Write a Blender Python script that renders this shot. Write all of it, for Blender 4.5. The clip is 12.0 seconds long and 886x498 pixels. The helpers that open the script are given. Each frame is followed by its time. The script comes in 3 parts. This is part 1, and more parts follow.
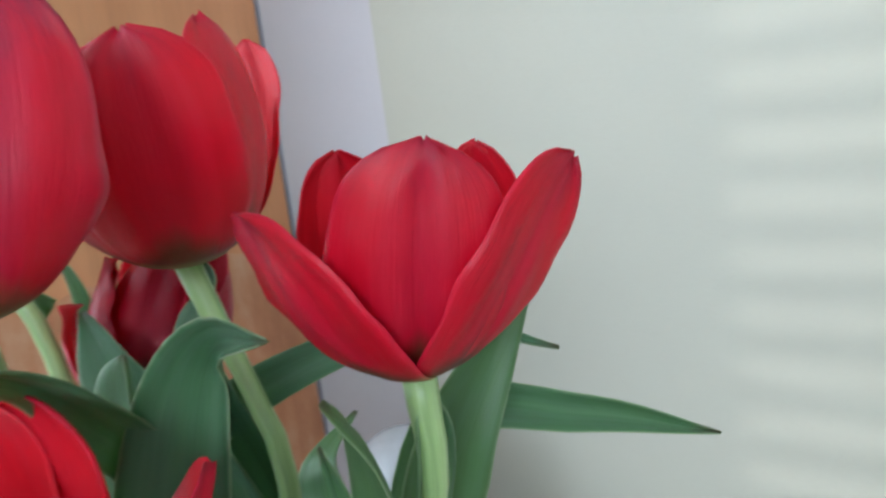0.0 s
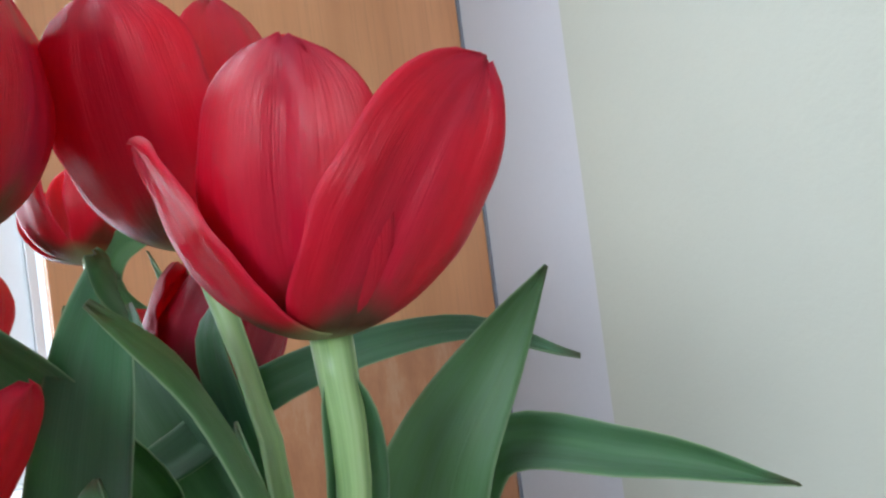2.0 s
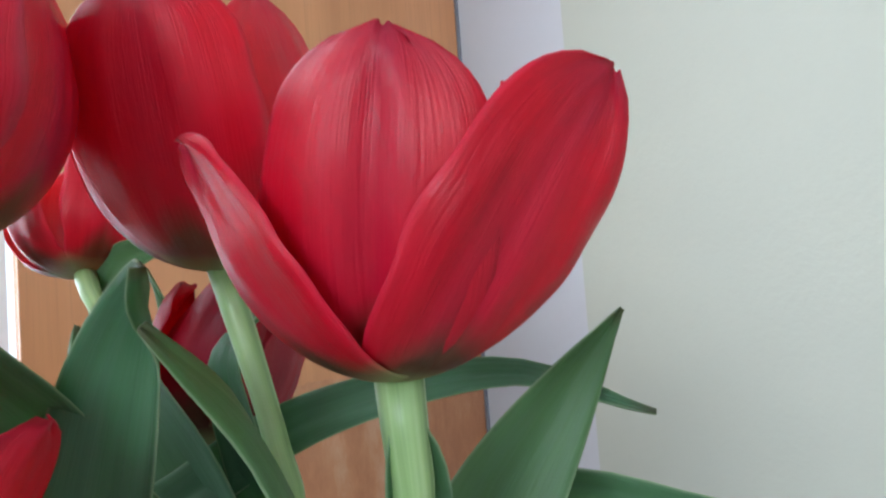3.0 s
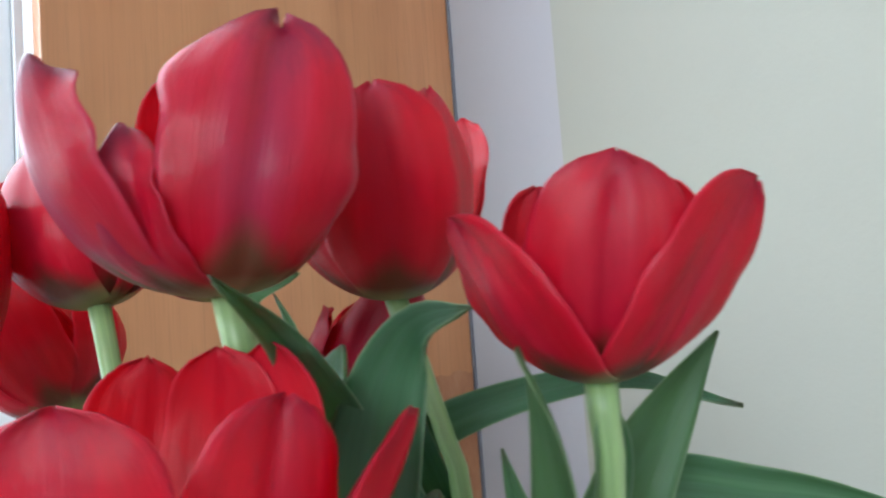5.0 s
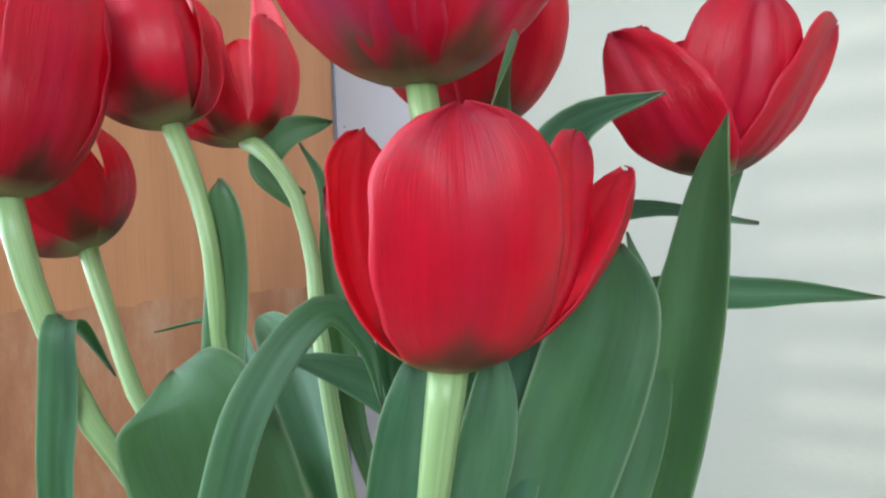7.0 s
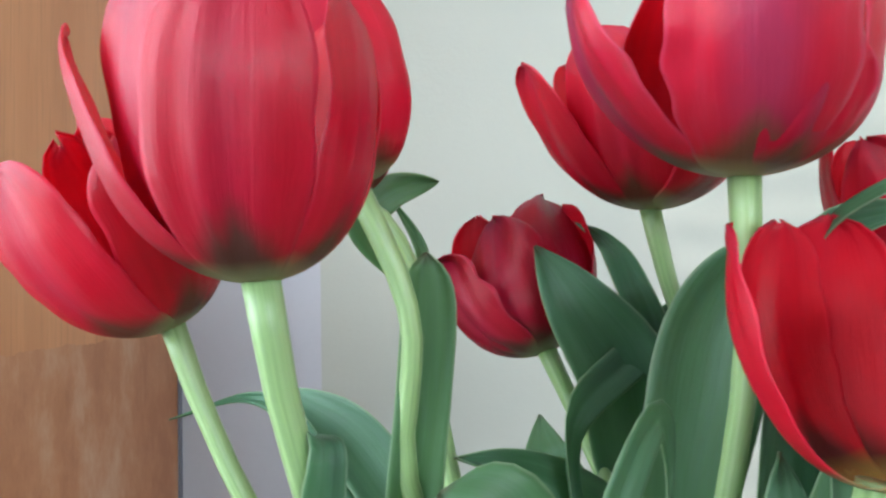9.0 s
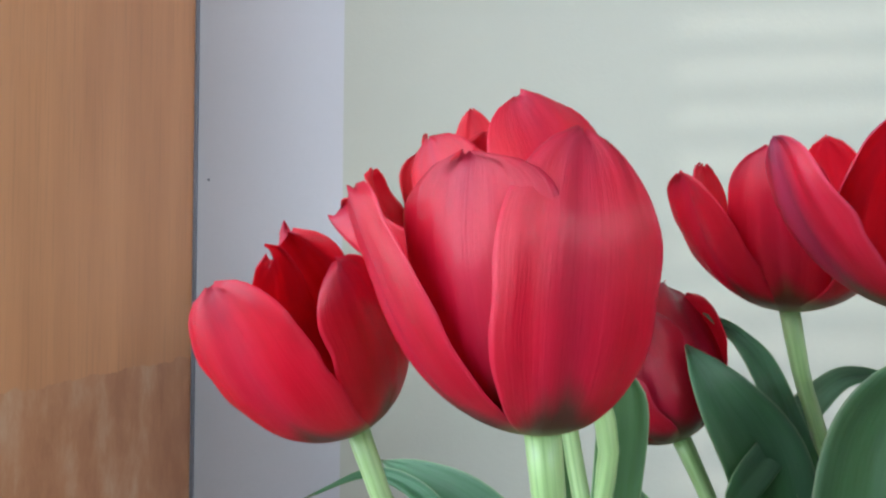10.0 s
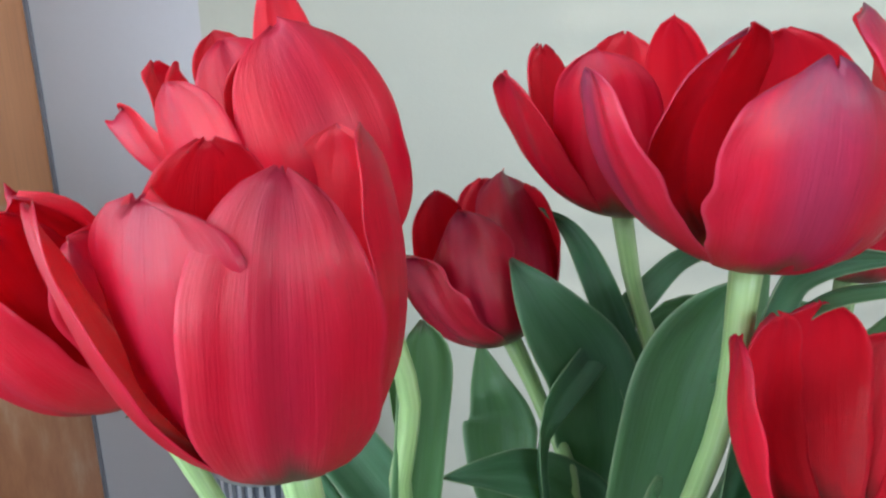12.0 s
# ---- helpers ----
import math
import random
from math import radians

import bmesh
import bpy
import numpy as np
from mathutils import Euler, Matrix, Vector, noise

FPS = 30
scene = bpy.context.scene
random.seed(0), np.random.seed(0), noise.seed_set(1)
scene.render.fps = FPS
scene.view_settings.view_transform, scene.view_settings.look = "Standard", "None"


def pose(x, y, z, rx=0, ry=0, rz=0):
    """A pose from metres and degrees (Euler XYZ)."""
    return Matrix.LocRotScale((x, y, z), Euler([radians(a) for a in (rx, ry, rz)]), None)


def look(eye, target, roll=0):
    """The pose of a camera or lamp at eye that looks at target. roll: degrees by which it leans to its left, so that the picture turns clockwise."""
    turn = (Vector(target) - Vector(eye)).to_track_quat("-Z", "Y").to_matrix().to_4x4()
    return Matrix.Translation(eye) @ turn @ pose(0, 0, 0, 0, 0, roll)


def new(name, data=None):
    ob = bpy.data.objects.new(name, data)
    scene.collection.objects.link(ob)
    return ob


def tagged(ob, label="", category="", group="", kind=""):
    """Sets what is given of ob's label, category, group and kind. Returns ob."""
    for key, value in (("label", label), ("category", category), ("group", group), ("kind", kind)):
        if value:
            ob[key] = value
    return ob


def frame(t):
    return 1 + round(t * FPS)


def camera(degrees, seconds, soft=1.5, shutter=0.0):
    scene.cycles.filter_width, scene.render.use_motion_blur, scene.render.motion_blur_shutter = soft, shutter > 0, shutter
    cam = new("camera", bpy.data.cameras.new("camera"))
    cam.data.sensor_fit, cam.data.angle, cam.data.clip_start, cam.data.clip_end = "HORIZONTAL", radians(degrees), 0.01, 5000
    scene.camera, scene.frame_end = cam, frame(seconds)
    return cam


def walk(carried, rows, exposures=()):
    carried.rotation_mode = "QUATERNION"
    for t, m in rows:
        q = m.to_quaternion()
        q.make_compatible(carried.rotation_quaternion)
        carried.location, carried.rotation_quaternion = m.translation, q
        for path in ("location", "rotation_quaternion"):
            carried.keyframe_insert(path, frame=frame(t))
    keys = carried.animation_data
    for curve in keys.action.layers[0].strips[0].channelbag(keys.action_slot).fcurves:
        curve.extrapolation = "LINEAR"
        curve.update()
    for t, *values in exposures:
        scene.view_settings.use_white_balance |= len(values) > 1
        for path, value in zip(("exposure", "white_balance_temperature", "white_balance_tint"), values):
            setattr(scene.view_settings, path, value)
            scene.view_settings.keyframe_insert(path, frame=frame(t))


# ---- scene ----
cam = camera(60.76, 12.0, soft=2.3, shutter=0.25)
PATH = [
    (0, (0.06850, 0.09333, 0.05555), (-0.27436, 1.01650, -0.11828), -7.46),
    (0.5, (0.12208, 0.08029, 0.05169), (-0.48181, 0.86437, -0.09160), -12.59),
    (1, (0.17060, 0.10822, 0.04354), (-0.52715, 0.82048, -0.03294), -11.67),
    (1.2, (0.17233, 0.12387, 0.03039), (-0.53915, 0.82481, -0.01945), -11.80),
    (1.5, (0.15662, 0.13426, 0.01321), (-0.54028, 0.85107, -0.00930), -11.09),
    (2, (0.11705, 0.15046, 0.00664), (-0.51504, 0.92515, 0.02464), -7.38),
    (2.5, (0.09384, 0.15707, 0.00480), (-0.51982, 0.94601, 0.03662), -5.61),
    (3, (0.08635, 0.15313, 0.00856), (-0.50979, 0.95365, 0.07005), -4.24),
    (3.2, (0.09210, 0.14681, 0.01159), (-0.50400, 0.94628, 0.08585), -3.86),
    (4.8, (0.09810, 0.07647, 0.01634), (-0.47147, 0.89605, 0.07870), -4.98),
    (5, (0.07205, 0.06704, 0.01818), (-0.46368, 0.90858, 0.08747), -4.15),
    (5.5, (0.03365, 0.04247, 0.01870), (-0.38963, 0.94457, 0.10267), -2.72),
    (6, (0.00536, 0.02333, 0.00447), (-0.37224, 0.94533, 0.09009), -1.64),
    (6.5, (-0.01128, 0.00225, -0.01622), (-0.35399, 0.94167, -0.01028), -2.72),
    (6.7, (-0.01140, -0.00304, -0.02494), (-0.33582, 0.94283, -0.03429), -2.68),
    (8.3, (-0.11781, -0.02544, -0.00001), (-0.14401, 0.97412, 0.01381), -1.74),
    (8.5, (-0.13565, -0.02338, 0.00254), (-0.13362, 0.97642, 0.02240), -1.48),
    (9, (-0.19032, -0.00216, -0.00087), (-0.11210, 0.99450, 0.02262), -0.84),
    (9.5, (-0.23177, 0.00838, 0.02051), (-0.09878, 0.99943, 0.03234), -0.90),
    (10, (-0.27345, -0.00319, 0.03908), (-0.12747, 0.98595, 0.05620), 0.46),
    (10.5, (-0.27248, -0.00368, 0.04858), (-0.07838, 0.97705, 0.02647), 2.09),
    (11, (-0.24755, 0.00295, 0.05513), (0.01212, 0.96371, -0.04236), 2.84),
    (11.2, (-0.24228, 0.00815, 0.06533), (0.02165, 0.96269, -0.07319), 3.00),
    (11.5, (-0.23357, 0.02034, 0.07257), (0.01338, 0.96959, -0.12218), 1.22),
    (12, (-0.22406, 0.02615, 0.09204), (0.01220, 0.95463, -0.19449), -0.89),
]
walk(cam, [(t, look(eye, target, roll)) for t, eye, target, roll in PATH], [(0.0, 0.20, 6180, 11), (3.0, 0.26, 6180, 11), (5.5, 0.10, 6180, 11), (6.5, 0.32, 6180, 11), (8.5, 0.32, 6180, 11), (9.5, 0.16, 6180, 11), (10.5, 0.0, 6180, 11), (12.0, 0.08, 6180, 11)])

# ------------------------------------------------------------------ world and light
world = bpy.data.worlds.new("world")
scene.world = world
world.use_nodes = True
wn = world.node_tree
sky = wn.nodes.new("ShaderNodeTexSky")
sky.sky_type, sky.sun_disc = "NISHITA", False
sky.sun_elevation, sky.sun_rotation = radians(13.3), radians(180)
wn.nodes["Background"].inputs["Strength"].default_value = 0.15
wn.links.new(sky.outputs["Color"], wn.nodes["Background"].inputs["Color"])

# room axes: the corner, along the plain wall, and along the wooden side
CORNER = Vector((-0.4326, 0.9154, 0))
U = Vector((0.9454, -0.3258, 0))
V = Vector((-0.3933, -0.9194, 0))
WOOD = 0.488
FLOOR, TABLE, CEILING = -1.22, -0.48, 1.35


def room(u, v, z):
    return CORNER + U * u + V * v + Vector((0, 0, z))


def daylight(name, place, face, width, height, watts, colour):
    lamp = bpy.data.lights.new(name, "AREA")
    lamp.shape, lamp.size, lamp.size_y, lamp.energy, lamp.color = "RECTANGLE", width, height, watts, colour
    ob = new(name, lamp)
    ob.matrix_world = look(place, face)
    return ob


daylight("window_light", room(-0.05, 1.29, 0.445), room(1.0, 1.29, 0.43), 1.52, 1.10, 28.0, (0.80, 0.91, 1.0))
daylight("rear_window_light", room(2.35, 3.10, 0.70), room(0.7, 0.5, 0.0), 1.15, 0.8, 58.0, (0.82, 0.92, 1.0))


sun = new("sun", bpy.data.lights.new("sun", "SUN"))
sun.data.energy, sun.data.angle, sun.data.color = 0.75, radians(0.45), (1.0, 0.95, 0.88)
sun.matrix_world = look(room(1.1, 1.0, 0.25), room(0.75, 0.0, 0.0))


# ------------------------------------------------------------------ materials
def material(name):
    m = bpy.data.materials.new(name)
    m.use_nodes = True
    t = m.node_tree
    return m, t, t.nodes["Principled BSDF"]


def ramp(t, stops, source):
    n = t.nodes.new("ShaderNodeValToRGB")
    e = n.color_ramp.elements
    while len(e) < len(stops):
        e.new(0.5)
    for k, (p, c) in enumerate(stops):
        e[k].position, e[k].color = p, (*c, 1)
    t.links.new(source, n.inputs["Fac"])
    return n.outputs["Color"]


def mix(t, a, b, fac, how="MIX"):
    n = t.nodes.new("ShaderNodeMix")
    n.data_type, n.blend_type = "RGBA", how
    for i, s in ((6, a), (7, b), (0, fac)):
        if hasattr(s, "is_linked"):
            t.links.new(s, n.inputs[i])
        elif i == 0:
            n.inputs[0].default_value = s
        else:
            n.inputs[i].default_value = (*s, 1)
    return n.outputs[2]


def scaled(t, coords, sx, sy, sz):
    n = t.nodes.new("ShaderNodeMapping")
    n.inputs["Scale"].default_value = (sx, sy, sz)
    t.links.new(coords, n.inputs["Vector"])
    return n.outputs["Vector"]


def noise_of(t, vector, scale, detail=4.0, rough=0.55):
    n = t.nodes.new("ShaderNodeTexNoise")
    n.inputs["Scale"].default_value, n.inputs["Detail"].default_value, n.inputs["Roughness"].default_value = scale, detail, rough
    t.links.new(vector, n.inputs["Vector"])
    return n.outputs["Fac"]


def bump(t, bsdf, height, strength, distance):
    n = t.nodes.new("ShaderNodeBump")
    n.inputs["Strength"].default_value, n.inputs["Distance"].default_value = strength, distance
    t.links.new(height, n.inputs["Height"])
    t.links.new(n.outputs["Normal"], bsdf.inputs["Normal"])
    t.links.new(n.outputs["Normal"], bsdf.inputs["Coat Normal"])


def shifted(t, coords):
    """Coordinates moved by each object's own random number, so that no two pieces look the same."""
    info = t.nodes.new("ShaderNodeObjectInfo")
    times = t.nodes.new("ShaderNodeMath")
    times.operation = "MULTIPLY"
    times.inputs[1].default_value = 37.0
    t.links.new(info.outputs["Random"], times.inputs[0])
    add = t.nodes.new("ShaderNodeVectorMath")
    add.operation = "ADD"
    t.links.new(coords, add.inputs[0])
    t.links.new(times.outputs[0], add.inputs[1])
    return add.outputs[0], info.outputs["Random"]


def sheer(m, t, bsdf, colour, share):
    """Lets some light through a thin petal or leaf."""
    out = t.nodes["Material Output"]
    thin = t.nodes.new("ShaderNodeBsdfTranslucent")
    blend = t.nodes.new("ShaderNodeMixShader")
    blend.inputs[0].default_value = share
    t.links.new(colour, thin.inputs["Color"])
    t.links.new(bsdf.outputs[0], blend.inputs[1])
    t.links.new(thin.outputs[0], blend.inputs[2])
    t.links.new(blend.outputs[0], out.inputs["Surface"])


def math_node(t, how, a, b=None, c=None):
    n = t.nodes.new("ShaderNodeMath")
    n.operation = how
    for i, v in enumerate((a, b, c)):
        if v is None:
            continue
        if hasattr(v, "is_linked"):
            t.links.new(v, n.inputs[i])
        else:
            n.inputs[i].default_value = v
    return n.outputs[0]


def petal_material(name, deep, mid, pale, dusty, foot_dark, foot_light, bloom, bruise, rough, shine=0.26, wax=0.34, wax_rough=0.21):
    """deep, mid, pale: the streaks; dusty: the waxy bloom down the middle; bruise: how far violet stains reach down from the tip."""
    m, t, b = material(name)
    uv = t.nodes.new("ShaderNodeTexCoord").outputs["UV"]
    moved, chance = shifted(t, uv)
    sep = t.nodes.new("ShaderNodeSeparateXYZ")
    t.links.new(uv, sep.inputs[0])
    across, along = sep.outputs[0], sep.outputs[1]
    inward = math_node(t, "PINGPONG", across, 0.5)
    streak = noise_of(t, scaled(t, moved, 6, 1.1, 1), 1.0, 5.0, 0.6)
    fine = noise_of(t, scaled(t, moved, 85, 3.2, 1), 1.0, 3.0, 0.6)
    cloud = noise_of(t, scaled(t, moved, 2.4, 2.0, 1), 1.0, 4.0)
    blot = noise_of(t, scaled(t, moved, 5, 4, 1), 1.0, 6.0, 0.65)
    body = ramp(t, [(0.22, deep), (0.52, mid), (0.92, pale)], streak)
    body = mix(t, body, deep, ramp(t, [(0.45, (0, 0, 0)), (0.72, (0.7, 0.7, 0.7))], cloud))
    # bloom down the middle, clear red towards the edges
    band = math_node(t, "MULTIPLY_ADD", cloud, 0.35, inward)
    body = mix(t, body, dusty, math_node(t, "MULTIPLY", ramp(t, [(0.42, (0, 0, 0)), (0.66, (1, 1, 1))], band), bloom))
    body = mix(t, body, pale, math_node(t, "MULTIPLY", ramp(t, [(0.48, (0, 0, 0)), (0.72, (1, 1, 1))], fine), 0.16))
    # thin pale rim: the highlight along the edge, put into the colour
    body = mix(t, body, pale, ramp(t, [(0.010, (0.7, 0.7, 0.7)), (0.045, (0, 0, 0))], inward))
    # violet bruises from the tip downwards
    tip = math_node(t, "MULTIPLY_ADD", blot, 0.55, math_node(t, "SUBTRACT", along, 0.62))
    body = mix(t, body, (0.15, 0.026, 0.075), math_node(t, "MULTIPLY", ramp(t, [(0.48, (0, 0, 0)), (0.72, (1, 1, 1))], tip), bruise))
    # olive foot over the stem, with a pale keel
    foot = math_node(t, "MULTIPLY_ADD", inward, -0.55, math_node(t, "ADD", along, 0.275))
    foot = math_node(t, "MULTIPLY_ADD", streak, -0.16, foot)
    body = mix(t, body, foot_dark, ramp(t, [(0.20, (0.92, 0.92, 0.92)), (0.34, (0, 0, 0))], foot))
    body = mix(t, body, foot_light, ramp(t, [(0.05, (1, 1, 1)), (0.17, (0, 0, 0))], along))
    t.links.new(body, b.inputs["Base Color"])
    t.links.new(ramp(t, [(0.3, (rough - 0.05,) * 3), (0.7, (rough + 0.09,) * 3)], cloud), b.inputs["Roughness"])
    b.inputs["Specular IOR Level"].default_value = shine
    b.inputs["Coat Weight"].default_value = wax
    b.inputs["Coat Roughness"].default_value = wax_rough
    bump(t, b, mix(t, mix(t, streak, fine, 0.35), blot, 0.45), 0.6, 0.0024)
    sheer(m, t, b, mix(t, body, (0.90, 0.012, 0.022), 0.5), 0.38)
    return m


PETAL_OUT = petal_material("petal_outside", (0.54, 0.002, 0.018), (0.69, 0.004, 0.030), (0.75, 0.022, 0.066), (0.56, 0.014, 0.058), (0.085, 0.055, 0.028), (0.36, 0.38, 0.16), 0.55, 0.42, 0.38)
PETAL_GLOSSY = petal_material("petal_outside_glossy", (0.42, 0.002, 0.016), (0.55, 0.003, 0.028), (0.62, 0.018, 0.062), (0.46, 0.010, 0.052), (0.060, 0.036, 0.022), (0.36, 0.38, 0.17), 0.55, 0.35, 0.46, 0.22, 0.42, 0.21)
# drooping tulip: its own deep red, with the shade it hangs in mixed in
PETAL_DARK = petal_material("petal_outside_dark", (0.33, 0.003, 0.016), (0.44, 0.005, 0.026), (0.54, 0.028, 0.075), (0.33, 0.016, 0.052), (0.07, 0.040, 0.025), (0.30, 0.32, 0.14), 0.6, 0.6, 0.36)
PETAL_IN = petal_material("petal_inside", (0.62, 0.004, 0.018), (0.74, 0.007, 0.024), (0.79, 0.03, 0.06), (0.68, 0.010, 0.036), (0.045, 0.022, 0.012), (0.42, 0.36, 0.08), 0.3, 0.15, 0.46)
PETAL_WORN = petal_material("petal_outside_worn", (0.54, 0.005, 0.030), (0.67, 0.010, 0.046), (0.74, 0.066, 0.140), (0.40, 0.036, 0.105), (0.14, 0.110, 0.058), (0.42, 0.42, 0.20), 0.85, 1.0, 0.36, 0.26, 0.40, 0.18)


def green(name, dark, mid, light, rough, share):
    m, t, b = material(name)
    uv = t.nodes.new("ShaderNodeTexCoord").outputs["UV"]
    moved, chance = shifted(t, uv)
    vein = noise_of(t, scaled(t, moved, 42, 0.8, 1), 1.0, 3.0, 0.6)
    cloud = noise_of(t, scaled(t, moved, 3, 2.2, 1), 1.0, 4.0)
    body = ramp(t, [(0.32, dark), (0.52, mid), (0.75, light)], cloud)
    body = mix(t, body, light, mix(t, (0, 0, 0), ramp(t, [(0.42, (0, 0, 0)), (0.70, (1, 1, 1))], vein), 0.22))
    # each leaf is a little more blue or a little more yellow
    body = mix(t, body, (mid[0] * 1.5, mid[1] * 1.12, mid[2] * 0.55), mix(t, (0, 0, 0), ramp(t, [(0.2, (0, 0, 0)), (1.0, (1, 1, 1))], chance), 0.5))
    sep = t.nodes.new("ShaderNodeSeparateXYZ")
    t.links.new(uv, sep.inputs[0])
    body = mix(t, body, (0.09, 0.06, 0.035), ramp(t, [(0.965, (0, 0, 0)), (0.995, (0.85, 0.85, 0.85))], sep.outputs[1]))
    rim = math_node(t, "PINGPONG", sep.outputs[0], 0.5)
    body = mix(t, body, (0.34, 0.46, 0.27), ramp(t, [(0.008, (0.8, 0.8, 0.8)), (0.030, (0, 0, 0))], rim))
    # glaucous bloom lies on the leaf in uneven patches
    haze = noise_of(t, scaled(t, moved, 6, 5, 1), 1.0, 5.0, 0.6)
    body = mix(t, body, (0.15, 0.25, 0.20), math_node(t, "MULTIPLY", ramp(t, [(0.45, (0, 0, 0)), (0.75, (1, 1, 1))], haze), 0.3))
    t.links.new(body, b.inputs["Base Color"])
    t.links.new(ramp(t, [(0.35, (rough - 0.04,) * 3), (0.7, (rough + 0.12,) * 3)], haze), b.inputs["Roughness"])
    b.inputs["Specular IOR Level"].default_value = 0.45
    bump(t, b, mix(t, vein, noise_of(t, scaled(t, moved, 20, 26, 1), 1.0, 3.0), 0.3), 0.4, 0.0012)
    sheer(m, t, b, mix(t, body, (0.22, 0.42, 0.06), 0.6), share)
    return m


LEAF = green("leaf_green", (0.040, 0.125, 0.060), (0.088, 0.225, 0.116), (0.170, 0.335, 0.195), 0.33, 0.40)


def stem_material():
    m, t, b = material("stem_green")
    c = t.nodes.new("ShaderNodeTexCoord")
    moved, chance = shifted(t, c.outputs["UV"])
    line = noise_of(t, scaled(t, moved, 14, 1.5, 1), 1.0, 3.0)
    body = ramp(t, [(0.3, (0.20, 0.32, 0.12)), (0.55, (0.31, 0.46, 0.19)), (0.8, (0.42, 0.56, 0.28))], line)
    t.links.new(body, b.inputs["Base Color"])
    b.inputs["Roughness"].default_value = 0.38
    b.inputs["Subsurface Weight"].default_value = 0.15
    b.inputs["Subsurface Radius"].default_value = (0.003, 0.004, 0.001)
    bump(t, b, line, 0.15, 0.001)
    return m


STEM = stem_material()


def wood_material():
    m, t, b = material("varnished_wood")
    obj = t.nodes.new("ShaderNodeTexCoord").outputs["Object"]
    grain = noise_of(t, scaled(t, obj, 20, 20, 1.6), 1.0, 6.0, 0.6)
    pores = noise_of(t, scaled(t, obj, 420, 420, 9.0), 1.0, 3.0, 0.6)
    patch = noise_of(t, scaled(t, obj, 5, 5, 4), 1.0, 3.0)
    body = ramp(t, [(0.3, (0.44, 0.178, 0.070)), (0.52, (0.53, 0.228, 0.095)), (0.72, (0.60, 0.270, 0.118))], grain)
    body = mix(t, body, (0.32, 0.14, 0.06), mix(t, (0, 0, 0), ramp(t, [(0.52, (0, 0, 0)), (0.72, (1, 1, 1))], pores), 0.45))
    body = mix(t, body, (0.57, 0.250, 0.105), mix(t, (0, 0, 0), ramp(t, [(0.4, (0, 0, 0)), (0.65, (1, 1, 1))], patch), 0.5))
    t.links.new(body, b.inputs["Base Color"])
    # below a ragged line the varnish is worn off: darker, with pale scuffs
    height = t.nodes.new("ShaderNodeSeparateXYZ")
    t.links.new(obj, height.inputs[0])
    ragged = t.nodes.new("ShaderNodeMath")
    ragged.operation = "MULTIPLY_ADD"
    t.links.new(noise_of(t, scaled(t, obj, 30, 30, 40), 1.0, 4.0), ragged.inputs[0])
    ragged.inputs[1].default_value = 0.022
    t.links.new(height.outputs[2], ragged.inputs[2])
    scuff = noise_of(t, scaled(t, obj, 26, 26, 9), 1.0, 6.0, 0.7)
    worn = ramp(t, [(0.38, (0.38, 0.150, 0.066)), (0.52, (0.45, 0.195, 0.090)), (0.70, (0.53, 0.31, 0.19))], scuff)
    upper = t.nodes.new("ShaderNodeMath")
    upper.operation = "GREATER_THAN"
    upper.inputs[1].default_value = -0.062
    t.links.new(ragged.outputs[0], upper.inputs[0])
    body = mix(t, worn, body, upper.outputs[0])
    t.links.new(body, b.inputs["Base Color"])
    t.links.new(ramp(t, [(0.35, (0.30, 0.30, 0.30)), (0.65, (0.46, 0.46, 0.46))], patch), b.inputs["Roughness"])
    b.inputs["Coat Weight"].default_value, b.inputs["Coat Roughness"].default_value = 0.5, 0.28
    bump(t, b, pores, 0.12, 0.0006)
    return m


WOOD_MAT = wood_material()


def plaster(name, a, b_, rough, relief):
    m, t, b = material(name)
    obj = t.nodes.new("ShaderNodeTexCoord").outputs["Object"]
    large = noise_of(t, obj, 2.2, 4.0)
    small = noise_of(t, obj, 160.0, 4.0, 0.65)
    body = mix(t, a, b_, ramp(t, [(0.35, (0, 0, 0)), (0.65, (1, 1, 1))], large))
    body = mix(t, body, tuple(0.93 * v for v in a), mix(t, (0, 0, 0), ramp(t, [(0.45, (0, 0, 0)), (0.7, (1, 1, 1))], small), 0.35))
    t.links.new(body, b.inputs["Base Color"])
    b.inputs["Roughness"].default_value = rough
    bump(t, b, small, relief, 0.001)
    return m


WALL = plaster("cream_wall_paint", (0.428, 0.428, 0.358), (0.398, 0.401, 0.340), 0.62, 0.35)
STRIP = plaster("grey_white_paint", (0.47, 0.465, 0.49), (0.44, 0.44, 0.47), 0.45, 0.15)
WHITE = plaster("white_paint", (0.76, 0.77, 0.78), (0.72, 0.73, 0.75), 0.5, 0.1)
FLOOR_MAT = plaster("floor_covering", (0.22, 0.17, 0.12), (0.17, 0.13, 0.09), 0.5, 0.3)
TABLE_MAT = plaster("table_top_paint", (0.42, 0.36, 0.29), (0.36, 0.31, 0.25), 0.45, 0.2)


def plain(name, colour, rough, metal=0.0):
    m, t, b = material(name)
    obj = t.nodes.new("ShaderNodeTexCoord").outputs["Object"]
    n = noise_of(t, obj, 90.0, 4.0)
    t.links.new(mix(t, colour, tuple(0.82 * c for c in colour), n), b.inputs["Base Color"])
    b.inputs["Roughness"].default_value, b.inputs["Metallic"].default_value = rough, metal
    return m


